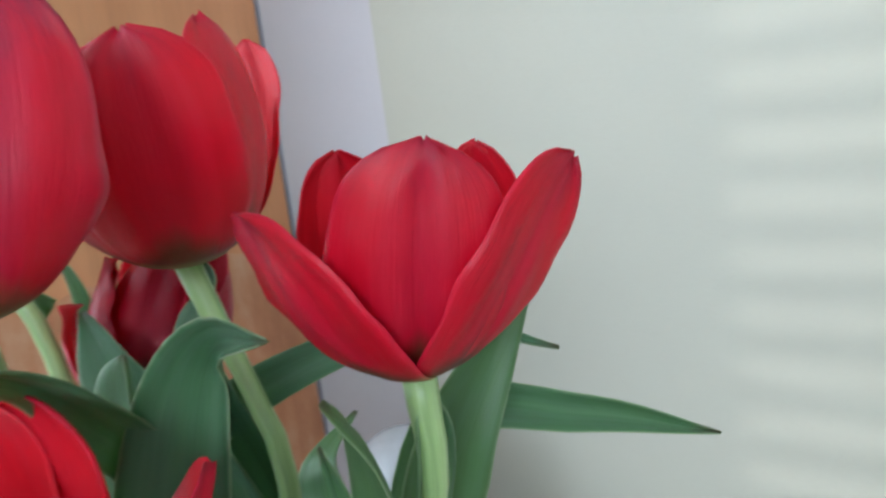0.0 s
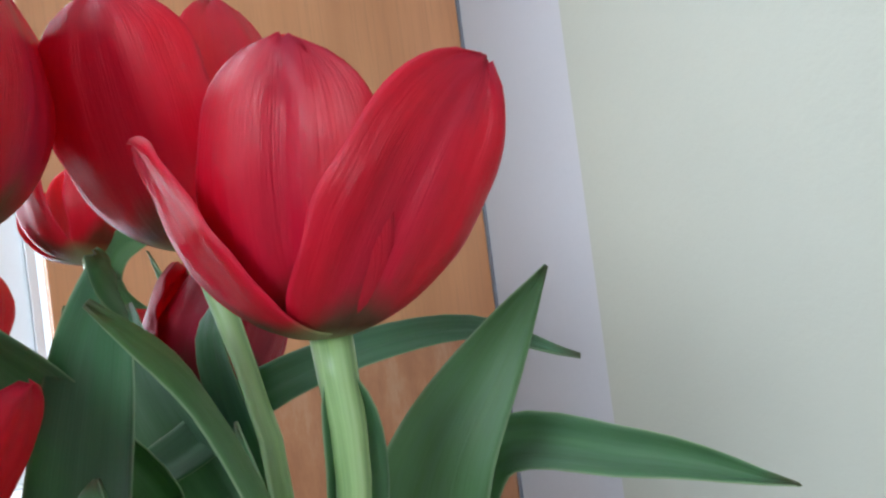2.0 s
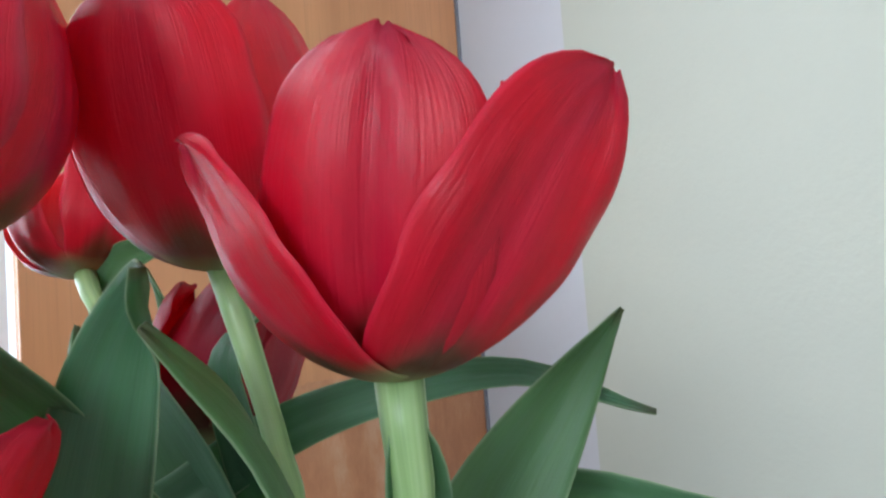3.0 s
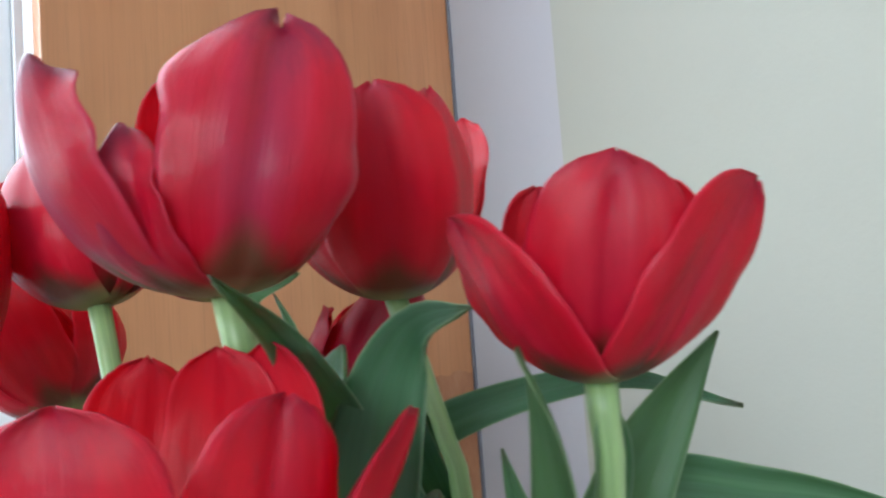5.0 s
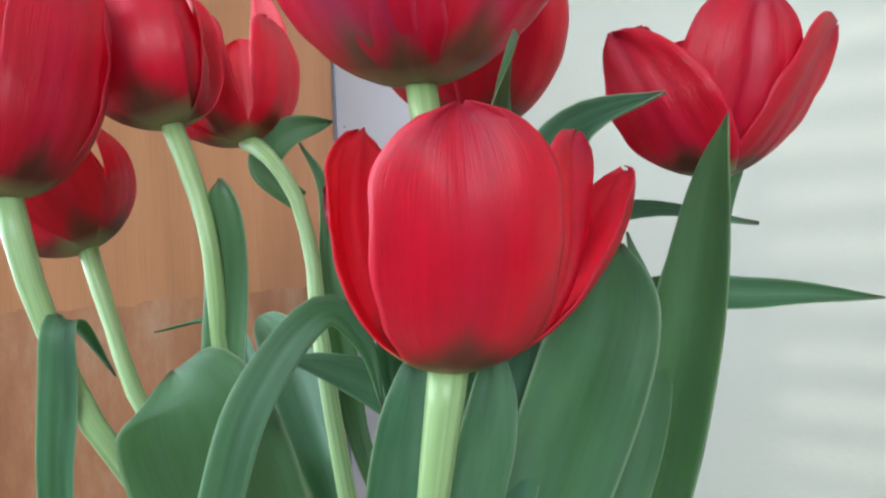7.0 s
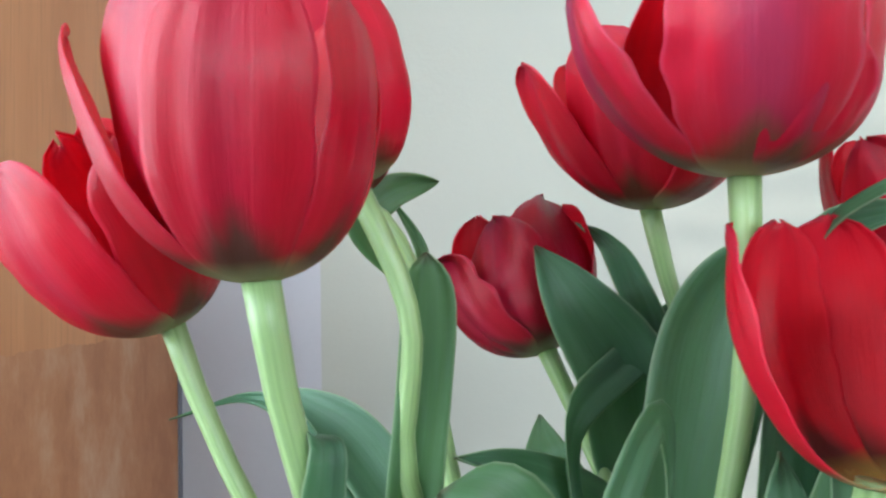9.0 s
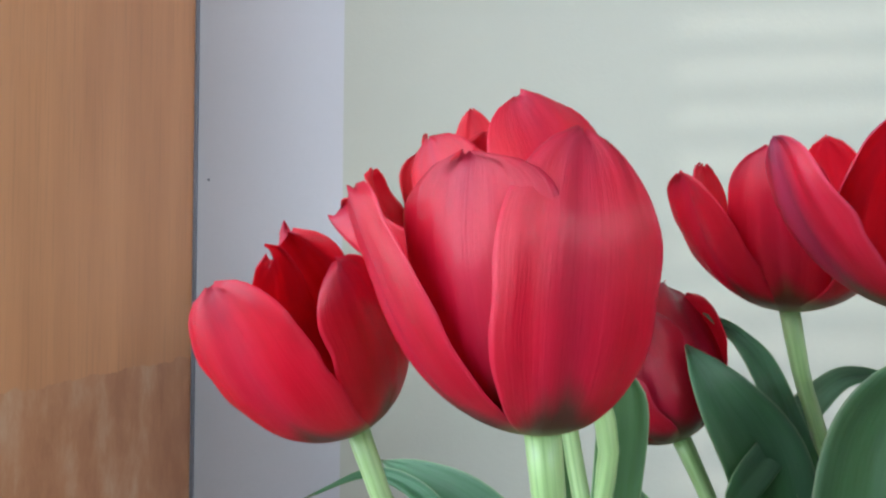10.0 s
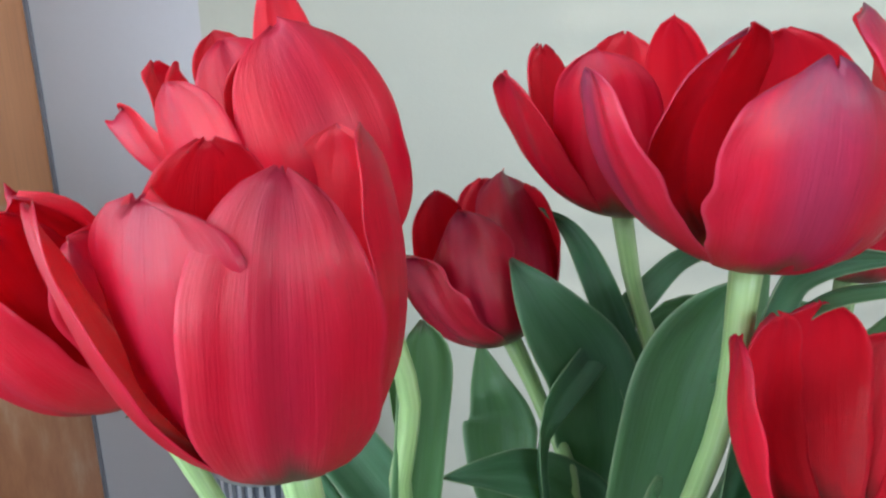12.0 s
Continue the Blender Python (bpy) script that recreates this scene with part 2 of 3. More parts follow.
GAP = plain("shadow_gap_filler", (0.20, 0.20, 0.23), 0.7)
SHELL = plain("white_plastic", (0.47, 0.50, 0.52), 0.22)
GRILLE = plain("grey_plastic", (0.10, 0.12, 0.16), 0.4)
SPECK = plain("pale_speck", (0.75, 0.68, 0.55), 0.6)
SCAR = plain("dried_petal", (0.42, 0.21, 0.17), 0.7)
RIB = plain("pale_grey_plastic", (0.36, 0.38, 0.42), 0.4)


def glass_material():
    m, t, b = material("clear_glass")
    b.inputs["Base Color"].default_value = (0.93, 0.97, 0.95, 1)
    b.inputs["Roughness"].default_value, b.inputs["Transmission Weight"].default_value, b.inputs["IOR"].default_value = 0.03, 1.0, 1.45
    return m


GLASS = glass_material()


# ------------------------------------------------------------------ mesh helpers
def mesh_from(name, bm, materials, smooth=False):
    me = bpy.data.meshes.new(name)
    bm.normal_update()
    bm.to_mesh(me)
    bm.free()
    for m in materials:
        me.materials.append(m)
    if smooth:
        for p in me.polygons:
            p.use_smooth = True
    return me


def part(name, bm, materials, parent, label="", smooth=True):
    ob = new(name, mesh_from(name, bm, materials if isinstance(materials, (list, tuple)) else [materials], smooth))
    ob.parent = parent
    if label:
        tagged(ob, label)
    return ob


def block(lo, hi, bevel=0.0):
    """A block in room axes (u, v, z), as a bmesh in world places."""
    bm = bmesh.new()
    vs = [bm.verts.new(room(u, v, z)) for z in (lo[2], hi[2]) for u, v in ((lo[0], lo[1]), (hi[0], lo[1]), (hi[0], hi[1]), (lo[0], hi[1]))]
    for q in ((0, 1, 2, 3), (4, 5, 6, 7), (0, 1, 5, 4), (1, 2, 6, 5), (2, 3, 7, 6), (3, 0, 4, 7)):
        bm.faces.new([vs[i] for i in q])
    bmesh.ops.recalc_face_normals(bm, faces=bm.faces)
    if bevel:
        bmesh.ops.bevel(bm, geom=bm.edges[:], offset=bevel, segments=2, affect="EDGES", profile=0.6)
    return bm


def structure(name, bm, mat, label, category):
    return tagged(new(name, mesh_from(name, bm, [mat])), label, category, kind="structure")


def spline(points, n):
    """Evenly stepped points of a smooth curve through the control points."""
    p = [Vector(q) for q in points]
    p = [p[0] * 2 - p[1], *p, p[-1] * 2 - p[-2]]
    out, parts = [], len(p) - 3
    for k in range(n + 1):
        x = k / n * parts
        i = min(int(x), parts - 1)
        f = x - i
        a, b, c, d = p[i : i + 4]
        out.append(0.5 * (2 * b + (c - a) * f + (2 * a - 5 * b + 4 * c - d) * f * f + (3 * b - a - 3 * c + d) * f**3))
    return out


def sheet(rows, thick):
    """A thin closed sheet from a grid of (place, u, v) with normals; face 0 is its upper side, face 1 its lower."""
    nr, nc = len(rows), len(rows[0])
    bm = bmesh.new()
    uv = bm.loops.layers.uv.new("UVMap")
    place = [[q[0] for q in r] for r in rows]
    sides = []
    for sign in (0.5, -0.5):
        grid = []
        for i in range(nr):
            line = []
            for j in range(nc):
                du = place[i][min(j + 1, nc - 1)] - place[i][max(j - 1, 0)]
                dv = place[min(i + 1, nr - 1)][j] - place[max(i - 1, 0)][j]
                nrm = du.cross(dv)
                nrm = nrm.normalized() if nrm.length > 1e-12 else Vector((0, 0, 1))
                edge = 0.35 if i in (0, nr - 1) or j in (0, nc - 1) else 1.0
                line.append(bm.verts.new(place[i][j] + nrm * thick * sign * edge))
            grid.append(line)
        sides.append(grid)

    def face(vs, coords, index):
        f = bm.faces.new(vs)
        f.material_index, f.smooth = index, True
        for l, c in zip(f.loops, coords):
            l[uv].uv = c

    for s, grid in enumerate(sides):
        for i in range(nr - 1):
            for j in range(nc - 1):
                ids = [(i, j), (i, j + 1), (i + 1, j + 1), (i + 1, j)]
                if s:
                    ids.reverse()
                face([grid[a][b] for a, b in ids], [rows[a][b][1:] for a, b in ids], s)
    rim = [(0, j) for j in range(nc)] + [(i, nc - 1) for i in range(1, nr)] + [(nr - 1, j) for j in range(nc - 2, -1, -1)] + [(i, 0) for i in range(nr - 2, 0, -1)]
    for k, a in enumerate(rim):
        b = rim[(k + 1) % len(rim)]
        face([sides[0][a[0]][a[1]], sides[1][a[0]][a[1]], sides[1][b[0]][b[1]], sides[0][b[0]][b[1]]], [rows[q[0]][q[1]][1:] for q in (a, a, b, b)], 0)
    return bm


def smooth(a, b, x):
    x = min(1.0, max(0.0, (x - a) / (b - a)))
    return x * x * (3 - 2 * x)


def petal(flower, base, tip, az, bulge, width, blunt=3.4, curl=0.0, crease=0.0006, ruffle=1.0, cup=1.0, rise=0.03, notch=0.0, neck=0.42, high=0.56):
    """One petal: out of the base along the direction az (degrees), round its belly and up to its tip."""
    base, tip = Vector(base), Vector(tip)
    axis = Vector(flower["axis"])
    out = Vector((math.cos(radians(az)), math.sin(radians(az)), 0))
    out = (out - axis * out.dot(axis)).normalized()
    reach = tip - base
    h = reach.dot(axis)
    flat = reach - axis * h
    p0, p1 = base + out * 0.002, base + out * bulge * 1.1 + axis * h * rise
    p2 = base + out * bulge * 0.95 + flat * 0.38 + axis * h * 0.64
    nr, nc = 32, 27
    line = []
    for i in range(nr + 1):
        x = i / nr
        y = 1 - x
        line.append(p0 * y**3 + p1 * 3 * y * y * x + p2 * 3 * y * x * x + tip * x**3)
    seed = Vector((tip.x * 90, tip.y * 90, tip.z * 90))
    rows = []
    for i in range(nr + 1):
        s = i / nr
        tang = (line[min(i + 1, nr)] - line[max(i - 1, 0)]).normalized()
        side = axis.cross(out)
        side = (side - tang * side.dot(tang)).normalized()
        normal = side.cross(tang).normalized()
        if normal.dot(out) < 0 and abs(normal.dot(out)) > 0.5:
            normal = -normal
        if s < high:
            w = width * (neck + (1 - neck) * math.sin(0.5 * math.pi * s / high))
        else:
            w = width * max(0.012, 1 - ((s - high) / (1 - high)) ** blunt) ** 0.58
        radius = max(0.010, (0.5 * bulge + 0.5 * width) * (1 + 0.9 * s)) / cup
        line_row = []
        for j in range(nc):
            v = j / (nc - 1) * 2 - 1
            # broad soft dents, fine pleats along the petal and a wavy rim
            wave = noise.noise(seed + Vector((v * 1.3, s * 1.9, 0))) * 0.0030 * ruffle * smooth(0.12, 0.9, s)
            wave += noise.noise(seed + Vector((v * 4.0, s * 1.1, 5))) * 0.0009 * smooth(0.12, 0.45, s) * (1 - 0.8 * smooth(0.7, 0.95, s))
            wave += noise.noise(seed + Vector((v * 2.0, s * 6.5, 8))) * 0.0016 * ruffle * abs(v) ** 3 * smooth(0.3, 0.6, s)
            edge = noise.noise(seed + Vector((7 + v * 3, s * 6, 3)))
            ww = w * (1 + 0.08 * ruffle * edge * abs(v))
            ang = v * ww / radius
            q = line[i] + side * math.sin(ang) * radius - normal * (1 - math.cos(ang)) * radius
            q += normal * (wave + curl * smooth(0.7, 1.0, s) * abs(v) ** 2 - crease * math.exp(-(v * 6) ** 2) * smooth(0.05, 0.3, s) * (1 - smooth(0.80, 1.0, s)))
            q += tang * (0.0016 * ruffle * noise.noise(seed + Vector((v * 2.6, 9, 1))) * smooth(0.8, 1.0, s))
            q -= tang * notch * math.exp(-((v * 5) ** 2)) * smooth(0.80, 1.0, s)
            line_row.append((q, v * 0.5 + 0.5, s))
        rows.append(line_row)
    return part("petal", sheet(rows, 0.0006), [flower["skin"], PETAL_IN], flower["thing"])


def tube(points, radii, n=14, around=12):
    bm = bmesh.new()
    uv = bm.loops.layers.uv.new("UVMap")
    line = spline(points, n)
    rings = []
    side = None
    for i, q in enumerate(line):
        tang = (line[min(i + 1, n)] - line[max(i - 1, 0)]).normalized()
        if side is None:
            side = tang.orthogonal().normalized()
        side = (side - tang * side.dot(tang)).normalized()
        other = tang.cross(side)
        x = i / n * (len(radii) - 1)
        k = min(int(x), len(radii) - 2)
        r = radii[k] + (radii[k + 1] - radii[k]) * (x - k)
        rings.append([bm.verts.new(q + (side * math.cos(a) + other * math.sin(a)) * r) for a in (2 * math.pi * j / around for j in range(around))])
    for i in range(n):
        for j in range(around):
            f = bm.faces.new([rings[i][j], rings[i][(j + 1) % around], rings[i + 1][(j + 1) % around], rings[i + 1][j]])
            f.smooth = True
            for l, c in zip(f.loops, ((j / around, i / n), ((j + 1) / around, i / n), ((j + 1) / around, (i + 1) / n), (j / around, (i + 1) / n))):
                l[uv].uv = c
    bm.faces.new(rings[0][::-1]), bm.faces.new(rings[-1])
    bmesh.ops.recalc_face_normals(bm, faces=bm.faces)
    return bm


VASE = Vector((-0.1145, 0.2632, TABLE))


def tulip(label, base, axis, stem, width=0.0042, skin=PETAL_OUT):
    """A tulip's root: its empty stands at the foot of the stem. stem: places from under the head to the vase."""
    thing = new("tulip")
    thing.location = (0, 0, 0)
    tagged(thing, label, "tulip", "tulips in the vase")
    flower = {"thing": thing, "skin": skin, "axis": Vector(axis).normalized()}
    points = [Vector(base) + flower["axis"] * 0.001, *stem]
    part("stem", tube(points, [width * 1.15, width * 0.92, width, width * 1.1, width]), STEM, thing, "pale green juicy stem")
    return flower


def leaf(flower, points, normal, width, cup=0.25, foot=0.45, belly=0.56, twist=0.0, tip=1.25, label=""):
    """A strap-like leaf along its control points from foot to tip, facing normal."""
    nr, nc = 34, 11
    points = [Vector(q) for q in points]
    if (points[1] - points[0]).length > 0.06:
        # the long hidden foot runs on from the leaf's own direction
        reach = (points[1] - points[0]).length
        along = (points[1] - points[2]).normalized()
        near = points[1] + along * reach * 0.2 + (points[0] - points[1]) * 0.06
        points[1:1] = [points[0].lerp(near, 0.55), near]
    line = spline(points, nr)
    normal = Vector(normal).normalized()
    seed = Vector((line[0].x * 70, line[-1].y * 70, line[-1].z * 70))
    rows, last = [], None
    for i in range(nr + 1):
        s = i / nr
        tang = (line[min(i + 1, nr)] - line[max(i - 1, 0)]).normalized()
        side = tang.cross(normal)
        if side.length < 0.25 and last is not None:
            side = last - tang * last.dot(tang)
        elif last is not None and side.dot(last) < 0:
            side = -side
        side = side.normalized()
        last = side
        face = side.cross(tang)
        a = radians(twist) * (s - 0.3)
        side, face = side * math.cos(a) + face * math.sin(a), face * math.cos(a) - side * math.sin(a)
        w = width * (foot + (1 - foot) * smooth(0, belly, s)) if s < belly else width * max(0.02, 1 - ((s - belly) / (1 - belly)) ** tip / 1.0) ** 0.85
        row = []
        for j in range(nc):
            v = j / (nc - 1) * 2 - 1
            wave = noise.noise(seed + Vector((v * 1.2, s * 3.2, 0))) * 0.0035 * abs(v)
            lift = cup * w * (v * v) - 0.0007 * math.exp(-(v * 9) ** 2)
            q = line[i] + side * v * w * (1 - 0.25 * cup * v * v) + face * (lift + wave)
            row.append((q, v * 0.5 + 0.5, s))
        rows.append(row)
    return part("leaf", sheet(rows, 0.0009), [LEAF, LEAF], flower["thing"], label)


def nick(flower, petal_ob, near, wide, high):
    """A dry pale scar on a petal, at its nearest place."""
    hit, place, normal, index = petal_ob.closest_point_on_mesh(Vector(near))
    side = normal.cross(Vector((0, 0, 1))).normalized()
    up = side.cross(normal).normalized()
    bm = bmesh.new()
    ring = []
    for k in range(14):
        a = 2 * math.pi * k / 14
        r = 0.75 + 0.5 * noise.noise(place * 300 + Vector((math.cos(a), math.sin(a), 0)))
        ring.append(bm.verts.new(place + normal * 0.0001 + side * math.cos(a) * wide * r + up * math.sin(a) * high * r))
    top = bm.verts.new(place + normal * 0.0006)
    for k in range(14):
        bm.faces.new([ring[k], ring[(k + 1) % 14], top])
    bmesh.ops.recalc_face_normals(bm, faces=bm.faces)
    return part("dry_scar", bm, SCAR, flower["thing"], "pale dried scar on the petal")


# ------------------------------------------------------------------ the room
def build_room():
    structure("floor", block((-0.6, -0.15, FLOOR - 0.1), (3.2, 3.4, FLOOR)), FLOOR_MAT, "brown floor under the table", "floor")
    structure("ceiling", block((-0.6, -0.15, CEILING), (3.2, 3.4, CEILING + 0.1)), WHITE, "plain white ceiling", "ceiling")
    structure("wall_north", block((0.181, -0.14, FLOOR), (3.2, 0.0, CEILING)), WALL, "cream painted wall with faint roller texture", "wall")
    structure("wall_corner", block((-0.3, -0.14, FLOOR), (0.181, 0.0, CEILING)), STRIP, "grey-white painted strip of wall beside the cupboard", "wall")
    # unseen side wall, white so that it throws light back on the tulips
    structure("wall_east", block((3.0, 0.004, FLOOR), (3.14, 3.3, CEILING)), WHITE, "unseen side wall made white to bounce light", "wall")
    # west wall with its window opening
    lo, hi, sill, head = 0.50, 2.10, -0.16, 1.05
    wall = block((-0.20, WOOD + 0.004, FLOOR), (-0.06, hi + 1.1, sill))
    for a, b in (((-0.20, WOOD + 0.004, head), (-0.06, hi + 1.1, CEILING)), ((-0.20, WOOD + 0.004, sill), (-0.06, lo, head)), ((-0.20, hi, sill), (-0.06, hi + 1.1, head))):
        extra = block(a, b)
        me = bpy.data.meshes.new("joint")
        extra.to_mesh(me)
        wall.from_mesh(me)
        extra.free()
        bpy.data.meshes.remove(me)
    structure("wall_west", wall, WHITE, "white wall around the bright window", "wall")
    m, tr, bs = material("bright_overcast_sky")
    bs.inputs["Base Color"].default_value = (0, 0, 0, 1)
    tr.links.new(ramp(tr, [(0.3, (0.78, 0.90, 1.0)), (0.7, (1.0, 1.0, 1.0))], noise_of(tr, tr.nodes.new("ShaderNodeTexCoord").outputs["Object"], 0.6)), bs.inputs["Emission Color"])
    bs.inputs["Emission Strength"].default_value = 1.2
    structure("backdrop", block((-4.1, -3.0, -3.0), (-4.0, 6.0, 4.0)), m, "bright pale sky beyond the window", "sky")
    window = tagged(new("window_1"), "white framed window full of daylight", "window", kind="structure")
    for a, b in (((-0.16, lo, sill), (-0.075, lo + 0.03, head)), ((-0.16, hi - 0.055, sill), (-0.075, hi, head)), ((-0.16, lo + 0.055, sill), (-0.075, hi - 0.055, sill + 0.055)),
                 ((-0.16, lo + 0.055, head - 0.055), (-0.075, hi - 0.055, head)), ((-0.15, 1.36, sill + 0.055), (-0.085, 1.40, head - 0.055))):
        part("window_frame", block(a, b, bevel=0.004), WHITE, window, smooth=False)
    part("window_sill", block((-0.058, lo - 0.03, sill - 0.03), (0.03, hi + 0.03, sill), bevel=0.004), WHITE, window, smooth=False)
    # south wall with the window that lights the room from behind
    u0, u1, z0, z1 = 1.66, 2.95, 0.34, 1.14
    wall = block((-0.2, 3.2, FLOOR), (3.0, 3.34, z0))
    for a, b in (((-0.2, 3.2, z1), (3.0, 3.34, CEILING)), ((-0.2, 3.2, z0), (u0, 3.34, z1)), ((u1, 3.2, z0), (3.0, 3.34, z1))):
        extra = block(a, b)
        me = bpy.data.meshes.new("joint")
        extra.to_mesh(me)
        wall.from_mesh(me)
        extra.free()
        bpy.data.meshes.remove(me)
    structure("wall_south", wall, WALL, "cream painted wall with a window behind the viewer", "wall")
    blind = tagged(new("venetian_blind"), "white horizontal blind with tilted slats in the window", "blind")
    for k in range(17):
        z = z0 + 0.018 + 0.047 * k
        part("slat", block((u0 + 0.004, 3.222, z), (u1 - 0.004, 3.262, z + 0.020)), WHITE, blind, smooth=False)
    # wooden side of the built-in cupboard
    cupboard = tagged(new("cupboard"), "tall built-in cupboard with varnished orange-brown wooden side", "cupboard")
    part("side_panel", block((-0.035, 0.003, FLOOR), (0.0, WOOD, CEILING - 0.002), bevel=0.0015), WOOD_MAT, cupboard, smooth=False)
    part("scribe_strip", block((0.0, 0.0, FLOOR), (0.0035, 0.003, CEILING - 0.002)), GAP, cupboard, "dark joint against the wall", smooth=False)


build_room()


def build_table():
    table = tagged(new("table"), "plain painted table under the vase of tulips", "table")
    part("tabletop", block((0.05, 0.02, TABLE - 0.03), (1.15, 0.76, TABLE), bevel=0.004), TABLE_MAT, table, smooth=False)
    for u in (0.09, 1.06):
        for v in (0.06, 0.68):
            part("leg", block((u, v, FLOOR), (u + 0.05, v + 0.05, TABLE - 0.03), bevel=0.003), TABLE_MAT, table, smooth=False)


build_table()


def turned(profile, around=40):
    """A body of revolution round z from (radius, height) pairs."""
    bm = bmesh.new()
    rings = [[bm.verts.new((r * math.cos(2 * math.pi * k / around), r * math.sin(2 * math.pi * k / around), z)) for k in range(around)] for r, z in profile]
    for a, b in zip(rings, rings[1:]):
        for k in range(around):
            bm.faces.new([a[k], a[(k + 1) % around], b[(k + 1) % around], b[k]])
    for r in (rings[0], rings[-1]):
        bm.faces.new(r)
    bmesh.ops.recalc_face_normals(bm, faces=bm.faces)
    return bm


def build_vase():
    vase = tagged(new("vase"), "clear glass vase holding the tulips", "vase")
    vase.location = VASE
    part("body", turned([(0.045, 0.0), (0.056, 0.006), (0.058, 0.06), (0.052, 0.13), (0.050, 0.17), (0.056, 0.205), (0.053, 0.205), (0.047, 0.17), (0.049, 0.13), (0.054, 0.06), (0.052, 0.012), (0.005, 0.010)]), GLASS, vase)


build_vase()


def build_globe():
    """A small white device with a domed cap over a ribbed grey band."""
    globe = tagged(new("air_freshener"), "small white domed device with ribbed grey band by the wall", "device")
    globe.location = (-0.2307, 0.7180, TABLE)
    globe.scale = (1, 1, 0.962)
    R = 0.060
    part("dome", turned([(R * 0.99, 0.168), (R, 0.180), (R * 0.97, 0.200), (R * 0.87, 0.220), (R * 0.70, 0.236), (R * 0.46, 0.247), (R * 0.2, 0.2515), (0.002, 0.252)]), SHELL, globe)
    part("band", turned([(R * 0.86, 0.080), (R * 0.92, 0.168)]), GRILLE, globe)
    part("foot", turned([(R * 0.92, 0.0), (R * 1.0, 0.006), (R * 1.0, 0.078), (R * 0.9, 0.080)]), SHELL, globe)
    for k in range(36):
        a = 2 * math.pi * k / 36
        bm = bmesh.new()
        bmesh.ops.create_cube(bm, size=1.0, matrix=pose(R * 0.93 * math.cos(a), R * 0.93 * math.sin(a), 0.124, 0, 0, math.degrees(a)) @ Matrix.Diagonal((0.008, 0.0040, 0.088, 1)))
        part("rib", bm, RIB, globe, smooth=False)


build_globe()


def build_nail():
    """A small nail head in the grey strip of wall."""
    nail = tagged(new("nail"), "tiny dark nail head in the grey-white wall", "nail")
    spot = room(0.017, 0.0, 0.133)
    bm = bmesh.new()
    bmesh.ops.create_uvsphere(bm, u_segments=10, v_segments=6, radius=0.0017, matrix=Matrix.Translation(spot))
    part("head", bm, GAP, nail)


build_nail()


# ------------------------------------------------------------------ the tulips
def sink(x, y, z=-0.215):
    """Where a stem dips into the vase."""
    return (VASE.x + x, VASE.y + y, z)


# wide open tulip with one petal flared out to each side
f = tulip("wide open red tulip with petals flaring to both sides", (-0.0030, 0.2570, -0.0055), (0.04, -0.02, 1), [(-0.0050, 0.2593, -0.0432), (-0.0307, 0.2646, -0.1112), sink(0.028, 0.0), sink(-0.01, 0.0, -0.38)], 0.0040)
b = (-0.0030, 0.2570, -0.0055)
petal(f, b, (-0.0216, 0.2690, 0.0496), 150, 0.024, 0.0160)
petal(f, b, (0.0131, 0.2755, 0.0485), 58, 0.024, 0.0165)
petal(f, b, (-0.0050, 0.2800, 0.0455), 108, 0.022, 0.0160)
petal(f, b, (0.0125, 0.2412, 0.0515), -66, 0.0195, 0.0222, blunt=2.8, crease=0.0030, notch=0.0006, ruffle=0.6)
petal(f, b, (0.0388, 0.2660, 0.0432), -25, 0.0195, 0.0172, cup=0.8, high=0.50, blunt=2.6, rise=0.0, neck=0.5)
petal(f, b, (-0.0322, 0.2340, 0.0393), 246, 0.0200, 0.0195, cup=0.70, blunt=1.8, high=0.42, rise=0.0, neck=0.5)
leaf(f, [sink(0.03, -0.01, -0.20), (-0.0240, 0.2561, -0.1091), (-0.0103, 0.2455, -0.0519), (-0.0043, 0.2268, -0.0129), (-0.0009, 0.2054, 0.0071)], (-0.45, -0.89, 0.05), 0.0155, cup=0.25)
leaf(f, [sink(0.04, 0.02, -0.20), (-0.0179, 0.2900, -0.0638), (-0.0112, 0.2973, -0.0407), (0.0008, 0.3096, -0.0172), (0.0139, 0.3179, 0.0026)], (0.7704, -0.6662, -0.0514), 0.0165, cup=0.2)
leaf(f, [sink(0.03, 0.06, -0.20), (-0.0560, 0.3360, -0.1100), (-0.0367, 0.3487, -0.0575), (0.0194, 0.3406, -0.0518), (0.0654, 0.3289, -0.0532)], (0.7153, -0.6943, 0.1697), 0.0112, cup=0.35, tip=2.0)
leaf(f, [sink(0.01, 0.03, -0.20), (-0.0983, 0.2819, -0.0390), (-0.0661, 0.2999, -0.0209), (-0.0251, 0.3251, -0.0133), (0.0189, 0.3201, -0.0209)], (0.8573, -0.6348, 0.8439), 0.0085, cup=0.2)
leaf(f, [sink(0.04, -0.02, -0.20), (-0.0360, 0.2467, -0.1104), (-0.0269, 0.2502, -0.0779), (-0.0257, 0.2509, -0.0486), (-0.0298, 0.2497, -0.0227)], (0.7024, -0.8164, -0.0093), 0.0105, cup=0.5)
leaf(f, [sink(0.02, 0.01, -0.20), (-0.0330, 0.2672, -0.1112), (-0.0076, 0.2620, -0.0432), (-0.0022, 0.2560, -0.0095)], (0.9, -0.42, 0.0), 0.0080, cup=0.35, tip=7.0)

